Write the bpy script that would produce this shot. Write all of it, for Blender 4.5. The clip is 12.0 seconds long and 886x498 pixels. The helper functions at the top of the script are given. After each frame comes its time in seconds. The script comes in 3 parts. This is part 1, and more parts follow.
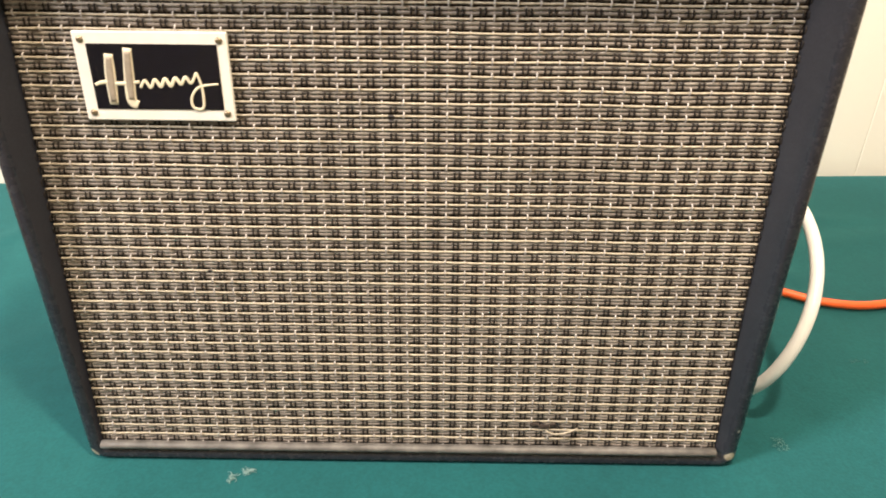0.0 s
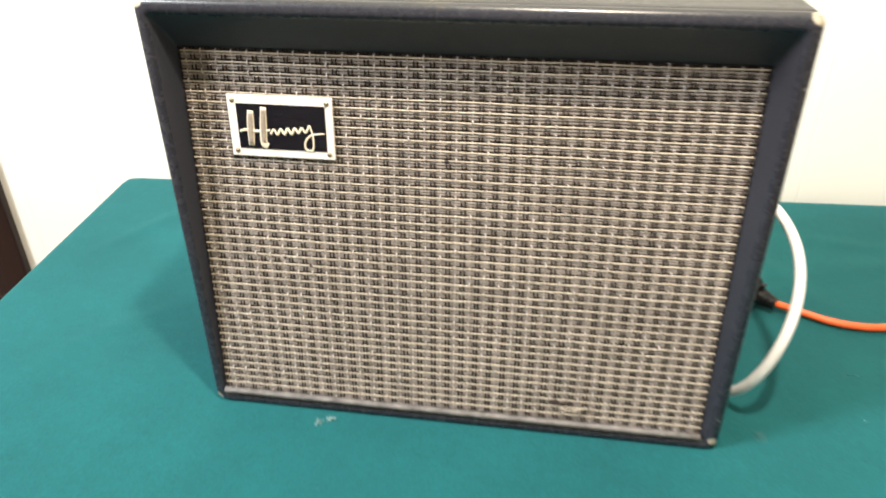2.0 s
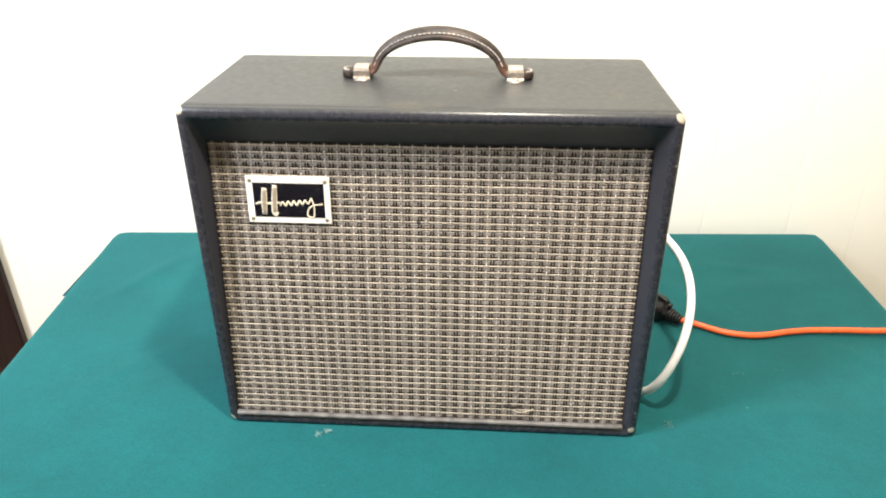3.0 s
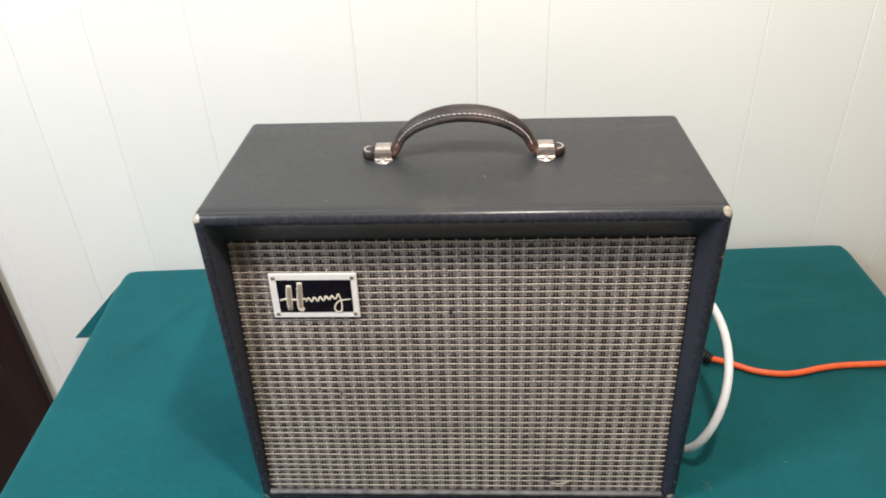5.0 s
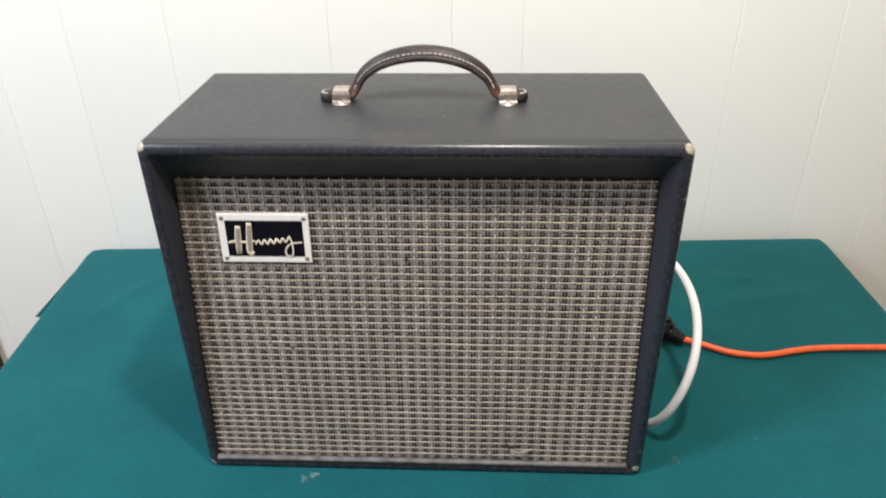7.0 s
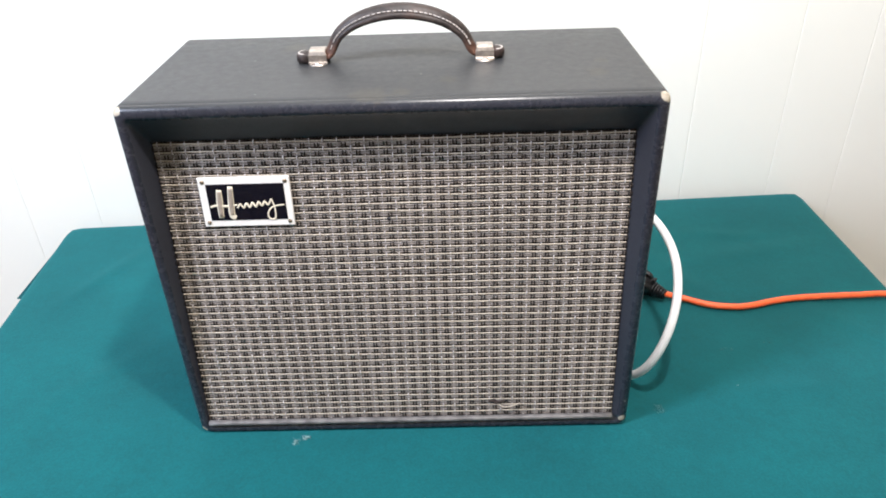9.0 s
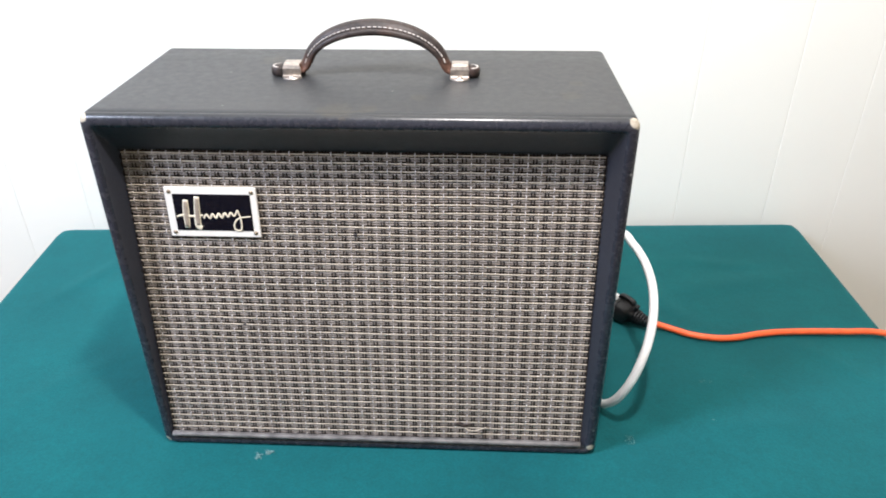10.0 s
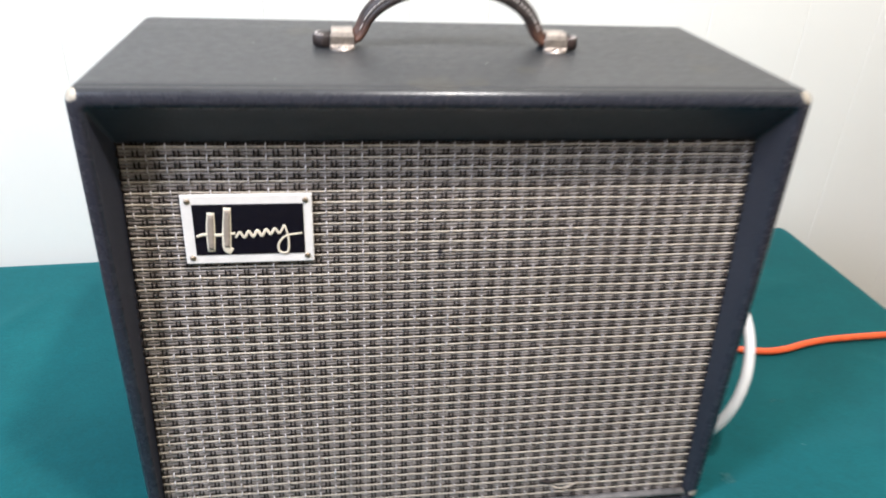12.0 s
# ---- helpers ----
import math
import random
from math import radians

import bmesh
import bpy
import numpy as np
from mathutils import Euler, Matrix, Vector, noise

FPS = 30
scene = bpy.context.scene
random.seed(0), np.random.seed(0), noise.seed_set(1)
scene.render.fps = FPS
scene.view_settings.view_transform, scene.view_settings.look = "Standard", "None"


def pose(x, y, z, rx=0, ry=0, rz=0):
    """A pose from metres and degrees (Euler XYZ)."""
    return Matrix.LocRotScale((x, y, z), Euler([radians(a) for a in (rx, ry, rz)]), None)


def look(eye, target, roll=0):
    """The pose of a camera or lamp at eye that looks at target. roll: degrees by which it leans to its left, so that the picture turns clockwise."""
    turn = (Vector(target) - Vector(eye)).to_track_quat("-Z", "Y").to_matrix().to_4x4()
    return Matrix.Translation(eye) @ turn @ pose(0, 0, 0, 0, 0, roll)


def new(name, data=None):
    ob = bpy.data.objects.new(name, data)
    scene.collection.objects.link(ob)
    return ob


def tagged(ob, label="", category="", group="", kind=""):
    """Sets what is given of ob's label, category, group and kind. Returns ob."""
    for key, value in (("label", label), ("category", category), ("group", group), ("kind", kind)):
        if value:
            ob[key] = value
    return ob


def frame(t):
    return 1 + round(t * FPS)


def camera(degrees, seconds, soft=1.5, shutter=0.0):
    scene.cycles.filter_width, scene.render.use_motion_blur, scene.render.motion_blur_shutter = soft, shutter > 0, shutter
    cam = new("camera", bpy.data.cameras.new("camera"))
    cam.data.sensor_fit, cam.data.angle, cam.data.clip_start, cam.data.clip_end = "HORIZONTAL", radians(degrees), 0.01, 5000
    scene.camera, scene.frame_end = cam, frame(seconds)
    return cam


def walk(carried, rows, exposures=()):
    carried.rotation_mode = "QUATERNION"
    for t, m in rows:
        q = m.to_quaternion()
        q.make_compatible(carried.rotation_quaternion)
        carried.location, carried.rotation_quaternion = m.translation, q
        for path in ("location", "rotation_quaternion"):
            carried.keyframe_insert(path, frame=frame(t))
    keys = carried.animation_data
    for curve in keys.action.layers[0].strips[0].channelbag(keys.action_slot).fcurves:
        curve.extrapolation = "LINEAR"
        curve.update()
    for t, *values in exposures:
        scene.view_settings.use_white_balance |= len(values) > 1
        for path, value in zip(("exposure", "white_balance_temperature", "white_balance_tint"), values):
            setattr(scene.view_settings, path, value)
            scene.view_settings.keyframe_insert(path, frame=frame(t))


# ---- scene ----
cam = camera(63.9, 12.0, 1.8, 0.45)
EXPOSURES = [
    (0.0, 0.02, 7350, 14), (0.5, 0.02, 7150, 14), (1.0, 0.06, 6900, 13), (1.5, 0.20, 6700, 12), (2.0, 0.28, 6550, 11), (2.5, 0.32, 6430, 10), (4.3, -0.10, 6050, 12),
    (4.6, -0.20, 6000, 13), (5.0, -0.58, 5900, 14), (7.2, -0.57, 5850, 14), (8.8, -0.10, 5620, 15), (11.5, -0.13, 5620, 15), (12.0, -0.24, 5620, 15),
]
PATH = [
    (0, (0.021, -0.35, 1.105), (0.014, 1.39, 0.119), 0.6),
    (0.2, (0.01, -0.349, 1.106), (0.018, 1.385, 0.11), 1.4),
    (0.5, (0.003, -0.345, 1.116), (-0.04, 1.384, 0.111), 0.6),
    (0.7, (-0.005, -0.347, 1.12), (-0.054, 1.374, 0.1), -0.1),
    (1, (-0.006, -0.349, 1.134), (-0.113, 1.401, 0.17), -1.8),
    (1.2, (-0.008, -0.358, 1.147), (-0.252, 1.388, 0.199), -1.9),
    (1.5, (-0.003, -0.376, 1.161), (-0.263, 1.364, 0.211), 0.1),
    (1.7, (0.017, -0.403, 1.168), (-0.243, 1.32, 0.189), -0.3),
    (2, (0.061, -0.456, 1.183), (-0.204, 1.253, 0.177), -0.4),
    (2.2, (0.076, -0.5, 1.199), (-0.143, 1.204, 0.168), -2.5),
    (2.5, (0.086, -0.561, 1.221), (-0.101, 1.176, 0.248), -0.9),
    (2.7, (0.075, -0.587, 1.238), (-0.082, 1.183, 0.321), -0.4),
    (4.3, (-0.001, -0.549, 1.387), (-0.002, 1.119, 0.282), 1.3),
    (4.5, (0.002, -0.524, 1.386), (-0.042, 1.162, 0.31), 0.1),
    (4.7, (0.009, -0.512, 1.382), (-0.076, 1.178, 0.312), -2.0),
    (5, (0.018, -0.499, 1.372), (-0.086, 1.191, 0.306), -2.5),
    (5.5, (0.042, -0.498, 1.356), (-0.072, 1.185, 0.28), -2.8),
    (5.7, (0.046, -0.5, 1.357), (-0.044, 1.188, 0.279), -3.0),
    (6, (0.049, -0.496, 1.349), (-0.042, 1.205, 0.302), -3.0),
    (6.5, (0.053, -0.499, 1.332), (-0.037, 1.219, 0.313), -2.7),
    (6.7, (0.053, -0.508, 1.317), (-0.04, 1.215, 0.302), -2.8),
    (7, (0.049, -0.518, 1.293), (-0.035, 1.22, 0.306), -0.8),
    (7.2, (0.045, -0.527, 1.283), (-0.014, 1.201, 0.276), -0.1),
    (8.8, (0.048, -0.533, 1.274), (-0.006, 1.185, 0.253), -1.3),
    (9, (0.049, -0.532, 1.279), (0.013, 1.177, 0.24), -2.0),
    (9.5, (0.069, -0.528, 1.282), (-0.004, 1.197, 0.273), -2.5),
    (9.7, (0.081, -0.526, 1.279), (0.006, 1.201, 0.274), -3.0),
    (10, (0.092, -0.521, 1.279), (0.012, 1.206, 0.273), -0.3),
    (10.5, (0.082, -0.524, 1.267), (0.108, 1.196, 0.246), -2.0),
    (10.7, (0.059, -0.531, 1.269), (0.184, 1.191, 0.259), 0.8),
    (11, (0.015, -0.535, 1.266), (0.244, 1.215, 0.325), -1.1),
    (11.2, (-0.016, -0.532, 1.256), (0.209, 1.233, 0.338), 1.2),
    (11.5, (-0.058, -0.505, 1.239), (0.211, 1.257, 0.33), 1.9),
    (11.7, (-0.062, -0.472, 1.238), (0.217, 1.291, 0.315), 3.0),
    (12, (-0.076, -0.396, 1.203), (0.214, 1.345, 0.263), 2.9),
]
walk(cam, [(t, look(eye, target, roll)) for t, eye, target, roll in PATH], EXPOSURES)

# world and lamps: a closed room lit from its ceiling
world = bpy.data.worlds.new("room_air")
scene.world = world
world.use_nodes = True
world.node_tree.nodes["Background"].inputs[0].default_value = (0.9, 0.95, 1.0, 1)
world.node_tree.nodes["Background"].inputs[1].default_value = 0.05


def ceiling_lamp(name, eye, target, size_x, size_y, watts, colour):
    data = bpy.data.lights.new(name, "AREA")
    data.shape, data.size, data.size_y, data.energy, data.color = "RECTANGLE", size_x, size_y, watts, colour
    ob = new(name, data)
    ob.matrix_world = look(eye, target)
    return ob


bulb = bpy.data.lights.new("lamp_over_table", "POINT")
bulb.energy, bulb.shadow_soft_size, bulb.color = 61, 0.03, (1.0, 0.895, 0.73)
new("lamp_over_table", bulb).location = (0.15, -0.29, 1.89)
ceiling_lamp("lamp_left", (-1.52, -0.80, 2.34), (0.0, 0.05, 0.8), 0.42, 0.42, 76, (0.91, 0.955, 1.0))

TOP = 1.092      # height of the amplifier's top

# ---- materials ----


def material(name, rough=0.5, metal=0.0, spec=0.5):
    m = bpy.data.materials.new(name)
    m.use_nodes = True
    b = m.node_tree.nodes["Principled BSDF"]
    b.inputs["Roughness"].default_value = rough
    b.inputs["Metallic"].default_value = metal
    b.inputs["Specular IOR Level"].default_value = spec
    return m, m.node_tree.nodes, m.node_tree.links, b


def node(nodes, kind, **values):
    n = nodes.new(kind)
    for key, value in values.items():
        n.inputs[key].default_value = value
    return n


def coords(nodes, links, scale=(1, 1, 1), space="Object"):
    tc = nodes.new("ShaderNodeTexCoord")
    mp = nodes.new("ShaderNodeMapping")
    mp.inputs["Scale"].default_value = scale
    links.new(tc.outputs[space], mp.inputs["Vector"])
    return mp.outputs["Vector"]


def noise_of(nodes, links, vector, scale, detail=4.0, rough=0.55):
    n = node(nodes, "ShaderNodeTexNoise", Scale=scale, Detail=detail, Roughness=rough)
    links.new(vector, n.inputs["Vector"])
    return n.outputs["Fac"]


def ramp(nodes, links, fac, *stops):
    r = nodes.new("ShaderNodeValToRGB")
    els = r.color_ramp.elements
    while len(els) < len(stops):
        els.new(0.5)
    for e, (at, c) in zip(els, stops):
        e.position, e.color = at, (*c, 1) if len(c) == 3 else c
    links.new(fac, r.inputs["Fac"])
    return r.outputs["Color"]


def mix(nodes, links, fac, a, b, blend="MIX"):
    n = nodes.new("ShaderNodeMix")
    n.data_type, n.blend_type = "RGBA", blend
    for value, socket in ((fac, n.inputs["Factor"]), (a, n.inputs["A"]), (b, n.inputs["B"])):
        if isinstance(value, bpy.types.NodeSocket):
            links.new(value, socket)
        elif isinstance(value, (int, float)):
            socket.default_value = value
        else:
            socket.default_value = (*value, 1)
    return n.outputs["Result"]


def bump(nodes, links, bsdf, height, strength, distance, normal=None):
    n = node(nodes, "ShaderNodeBump", Strength=strength, Distance=distance)
    links.new(height, n.inputs["Height"])
    if normal is not None:
        links.new(normal, n.inputs["Normal"])
    links.new(n.outputs["Normal"], bsdf.inputs["Normal"])
    return n.outputs["Normal"]


def spots(nodes, links, places, ragged=0.35):
    """A mask, 1 inside worn or stained patches: (x, y, z, radius) each, with ragged edges."""
    geo = nodes.new("ShaderNodeNewGeometry")
    wob = node(nodes, "ShaderNodeTexNoise", Scale=140.0, Detail=3.0)
    links.new(geo.outputs["Position"], wob.inputs["Vector"])
    total = None
    for x, y, z, r in places:
        d = nodes.new("ShaderNodeVectorMath")
        d.operation = "DISTANCE"
        links.new(geo.outputs["Position"], d.inputs[0])
        d.inputs[1].default_value = (x, y, z)
        w = nodes.new("ShaderNodeMath")
        w.operation = "MULTIPLY_ADD"
        links.new(wob.outputs["Fac"], w.inputs[0])
        w.inputs[1].default_value = r * ragged * 3
        links.new(d.outputs["Value"], w.inputs[2])
        m = nodes.new("ShaderNodeMapRange")
        links.new(w.outputs[0], m.inputs["Value"])
        m.inputs["From Min"].default_value = r * (1 + ragged * 1.5 + 0.12)
        m.inputs["From Max"].default_value = r * (1 + ragged * 1.5 - 0.12)
        if total is None:
            total = m.outputs[0]
        else:
            mx = nodes.new("ShaderNodeMath")
            mx.operation = "MAXIMUM"
            links.new(total, mx.inputs[0])
            links.new(m.outputs[0], mx.inputs[1])
            total = mx.outputs[0]
    return total


def felt():
    m, n, l, b = material("green_felt", 0.95, 0, 0.15)
    v = coords(n, l)
    big = noise_of(n, l, v, 6, 6, 0.65)
    nap = noise_of(n, l, coords(n, l, (12, 17, 12)), 1.6, 5, 0.6)
    fine = noise_of(n, l, v, 420, 2)
    clump = noise_of(n, l, v, 95, 4, 0.7)
    base = ramp(n, l, big, (0.30, (0.0035, 0.061, 0.0695)), (0.70, (0.0048, 0.081, 0.090)))
    for f, lo, hi in ((nap, 0.945, 1.055), (clump, 0.93, 1.07), (fine, 0.88, 1.12)):
        base = mix(n, l, 1.0, base, ramp(n, l, f, (0.3, (lo, lo, lo)), (0.7, (hi, hi, hi))), "MULTIPLY")
    l.new(base, b.inputs["Base Color"])
    b.inputs["Sheen Weight"].default_value = 0.18
    b.inputs["Sheen Roughness"].default_value = 0.6
    b.inputs["Sheen Tint"].default_value = (0.3, 0.9, 0.9, 1)
    first = bump(n, l, b, fine, 0.35, 0.0006)
    bump(n, l, b, clump, 0.16, 0.0012, first)
    return m


def vinyl():
    m, n, l, b = material("black_vinyl", 0.45, 0, 0.36)
    v = coords(n, l)
    cells = node(n, "ShaderNodeTexVoronoi", Scale=620.0)
    l.new(v, cells.inputs["Vector"])
    blot = noise_of(n, l, v, 9, 4)
    dust = noise_of(n, l, v, 130, 5, 0.65)
    base = ramp(n, l, blot, (0.3, (0.0205, 0.0212, 0.0290)), (0.7, (0.0275, 0.0285, 0.0375)))
    bared = spots(n, l, [(0.2170, 0.001, 1.0898, 0.0053), (-0.2172, 0.001, 1.0892, 0.0047), (0.2140, -0.0005, 0.7490, 0.0033), (-0.2165, -0.0005, 0.7440, 0.0040)], 0.35)
    nicked = spots(n, l, [(0.2065, -0.001, 0.7965, 0.0012), (0.2155, 0.000, 0.7720, 0.0014), (0.2165, 0.001, 1.0465, 0.0016), (0.2160, 0.001, 1.0090, 0.0012), (-0.2160, 0.001, 0.985, 0.0010),
                           (-0.130, 0.1115, TOP + 0.002, 0.0009), (-0.110, 0.022, TOP, 0.0008), (0.023, 0.062, TOP + 0.001, 0.0009)], 0.25)
    pale = ramp(n, l, dust, (0.35, (0.21, 0.18, 0.13)), (0.65, (0.46, 0.41, 0.33)))
    stain = spots(n, l, [(-0.017, 0.014, TOP, 0.014), (0.008, 0.018, TOP, 0.008), (0.046, 0.046, TOP, 0.008), (0.172, 0.055, TOP, 0.009), (0.180, 0.085, TOP, 0.006), (-0.10, 0.15, TOP, 0.012)], 0.6)
    half = n.new("ShaderNodeMath")
    half.operation = "MULTIPLY"
    l.new(stain, half.inputs[0])
    half.inputs[1].default_value = 0.30
    base = mix(n, l, half.outputs[0], base, (0.080, 0.066, 0.043))
    flecks = node(n, "ShaderNodeTexVoronoi", Scale=70.0)
    l.new(v, flecks.inputs["Vector"])
    keep = ramp(n, l, flecks.outputs["Color"], (0.975, (0, 0, 0)), (0.98, (1, 1, 1)))
    near = ramp(n, l, flecks.outputs["Distance"], (0.03, (1, 1, 1)), (0.06, (0, 0, 0)))
    base = mix(n, l, mix(n, l, 1.0, keep, near, "MULTIPLY"), base, (0.16, 0.16, 0.155))
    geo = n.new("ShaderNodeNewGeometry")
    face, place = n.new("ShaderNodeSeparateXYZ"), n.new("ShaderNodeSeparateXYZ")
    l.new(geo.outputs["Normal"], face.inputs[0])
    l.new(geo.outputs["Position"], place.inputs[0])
    grain = noise_of(n, l, v, 620, 3, 0.7)
    base = mix(n, l, 1.0, base, ramp(n, l, grain, (0.3, (0.80, 0.80, 0.80)), (0.7, (1.2, 1.2, 1.2))), "MULTIPLY")
    scrape = noise_of(n, l, coords(n, l, (0.5, 1, 1)), 150, 5, 0.7)
    front = n.new("ShaderNodeMapRange")
    l.new(place.outputs["Y"], front.inputs["Value"])
    front.inputs["From Min"].default_value, front.inputs["From Max"].default_value = 0.004, 0.009
    front.inputs["To Min"].default_value, front.inputs["To Max"].default_value = 1.0, 0.0
    scuffed = mix(n, l, 1.0, ramp(n, l, scrape, (0.50, (0, 0, 0)), (0.80, (0.26, 0.26, 0.26))), front.outputs[0], "MULTIPLY")
    base = mix(n, l, scuffed, base, (0.052, 0.056, 0.074))          # scraped grain along the front edges
    facing_up = ramp(n, l, face.outputs["Z"], (0.30, (0, 0, 0)), (0.90, (0.50, 0.50, 0.50)))
    top_sheen = mix(n, l, 1.0, facing_up, ramp(n, l, blot, (0.3, (0.85, 0.85, 0.85)), (0.7, (1, 1, 1))), "MULTIPLY")
    base = mix(n, l, top_sheen, base, ramp(n, l, grain, (0.3, (0.0255, 0.0265, 0.0205)), (0.7, (0.0345, 0.0360, 0.0285))))          # paints the wall's warm reflection into the colour of what faces up
    base = mix(n, l, nicked, base, (0.22, 0.22, 0.21))
    l.new(mix(n, l, bared, base, pale), b.inputs["Base Color"])
    rubbed = n.new("ShaderNodeMapRange")                            # the front edges are rubbed smooth
    l.new(place.outputs["Y"], rubbed.inputs["Value"])
    rubbed.inputs["From Min"].default_value, rubbed.inputs["From Max"].default_value = 0.0005, 0.007
    rubbed.inputs["To Min"].default_value, rubbed.inputs["To Max"].default_value = 0.60, 1.0
    rough = ramp(n, l, dust, (0.3, (0.40, 0.40, 0.40)), (0.7, (0.50, 0.50, 0.50)))
    l.new(mix(n, l, bared, mix(n, l, 1.0, rough, rubbed.outputs[0], "MULTIPLY"), (0.8, 0.8, 0.8)), b.inputs["Roughness"])
    first = bump(n, l, b, cells.outputs["Distance"], 0.07, 0.0005)
    second = bump(n, l, b, dust, 0.006, 0.0012, first)
    bump(n, l, b, blot, 0.02, 0.005, second)
    return m


def thread(name, dark, light, rough=0.7, stained=True):
    m, n, l, b = material(name, rough, 0, 0.3)
    v = coords(n, l)
    info = n.new("ShaderNodeObjectInfo")
    fibre = noise_of(n, l, v, 350, 3)
    base = ramp(n, l, fibre, (0.3, dark), (0.7, light))
    tint = ramp(n, l, info.outputs["Random"], (0.0, (0.93, 0.93, 0.93)), (1.0, (1.05, 1.05, 1.05)))
    geo = n.new("ShaderNodeNewGeometry")
    patch = noise_of(n, l, geo.outputs["Position"], 45, 5, 0.65)
    base = mix(n, l, 1.0, base, ramp(n, l, patch, (0.3, (0.86, 0.85, 0.84)), (0.7, (1.12, 1.11, 1.10))), "MULTIPLY")
    base = mix(n, l, 1.0, base, tint, "MULTIPLY")
    if stained:
        mask = spots(n, l, [(-0.140, 0.010, 0.890, 0.0018), (-0.119, 0.009, 0.884, 0.0020), (-0.009, 0.016, 0.978, 0.0022),
                            (0.084, 0.003, 0.7715, 0.0034), (0.096, 0.003, 0.7715, 0.0020)], 0.3)
        base = mix(n, l, mask, base, (0.045, 0.040, 0.042))
    l.new(base, b.inputs["Base Color"])
    return m


def plain(name, colour, rough=0.5, metal=0.0, vary=0.12, scale=60.0, bumpy=0.1, spec=0.5):
    m, n, l, b = material(name, rough, metal, spec)
    v = coords(n, l)
    f = noise_of(n, l, v, scale, 4)
    lo = tuple(c * (1 - vary) for c in colour)
    hi = tuple(min(1, c * (1 + vary)) for c in colour)
    l.new(ramp(n, l, f, (0.3, lo), (0.7, hi)), b.inputs["Base Color"])
    if bumpy:
        bump(n, l, b, f, bumpy, 0.001)
    return m


def painted_board():
    m, n, l, b = material("painted_board", 0.55, 0, 0.4)
    info = n.new("ShaderNodeObjectInfo")
    v = coords(n, l, (30, 30, 1.2))
    grain = noise_of(n, l, v, 6, 5)
    big = noise_of(n, l, coords(n, l), 1.7, 3)
    base = ramp(n, l, big, (0.3, (0.772, 0.762, 0.700)), (0.7, (0.812, 0.802, 0.745)))
    tint = ramp(n, l, info.outputs["Random"], (0.0, (0.985, 0.985, 0.98)), (1.0, (1.01, 1.01, 1.01)))
    l.new(mix(n, l, 1.0, base, tint, "MULTIPLY"), b.inputs["Base Color"])
    bump(n, l, b, grain, 0.06, 0.002)
    return m


def dark_wood():
    m, n, l, b = material("dark_wood", 0.38, 0, 0.35)
    v = coords(n, l, (18, 18, 1.0))
    grain = noise_of(n, l, v, 5, 6, 0.65)
    l.new(ramp(n, l, grain, (0.3, (0.006, 0.003, 0.003)), (0.7, (0.024, 0.011, 0.010))), b.inputs["Base Color"])
    bump(n, l, b, grain, 0.1, 0.001)
    return m


def leather():
    m, n, l, b = material("brown_leather", 0.5, 0, 0.32)
    v = coords(n, l)
    grain = noise_of(n, l, v, 260, 4)
    streak = noise_of(n, l, coords(n, l, (0.35, 1.6, 1.0)), 120, 5, 0.7)
    scuff = noise_of(n, l, v, 42, 4)
    base = ramp(n, l, grain, (0.3, (0.0095, 0.0068, 0.0062)), (0.7, (0.031, 0.0225, 0.020)))
    base = mix(n, l, ramp(n, l, streak, (0.48, (0, 0, 0)), (0.72, (0.75, 0.75, 0.75))), base, (0.075, 0.056, 0.048))
    base = mix(n, l, ramp(n, l, scuff, (0.55, (0, 0, 0)), (0.72, (0.5, 0.5, 0.5))), base, (0.062, 0.030, 0.022))
    geo = n.new("ShaderNodeNewGeometry")
    place = n.new("ShaderNodeSeparateXYZ")
    l.new(geo.outputs["Position"], place.inputs[0])
    wob = n.new("ShaderNodeMath")
    wob.operation = "MULTIPLY_ADD"
    l.new(streak, wob.inputs[0])
    wob.inputs[1].default_value = 0.016
    l.new(place.outputs["Z"], wob.inputs[2])
    low = n.new("ShaderNodeMapRange")                       # the finish is rubbed off where the strap bends into its clips
    l.new(wob.outputs[0], low.inputs["Value"])
    low.inputs["From Min"].default_value, low.inputs["From Max"].default_value = TOP + 0.030, TOP + 0.016
    reach = n.new("ShaderNodeMath")
    reach.operation = "ABSOLUTE"
    away = n.new("ShaderNodeMath")
    away.operation = "SUBTRACT"
    l.new(place.outputs["X"], away.inputs[0])
    away.inputs[1].default_value = 0.0045
    l.new(away.outputs[0], reach.inputs[0])
    inner = n.new("ShaderNodeMapRange")
    l.new(reach.outputs[0], inner.inputs["Value"])
    inner.inputs["From Min"].default_value, inner.inputs["From Max"].default_value = 0.078, 0.070
    bare = mix(n, l, 1.0, low.outputs[0], inner.outputs[0], "MULTIPLY")
    l.new(mix(n, l, bare, base, ramp(n, l, grain, (0.3, (0.050, 0.021, 0.013)), (0.7, (0.135, 0.066, 0.042)))), b.inputs["Base Color"])
    bump(n, l, b, grain, 0.45, 0.0010)
    return m


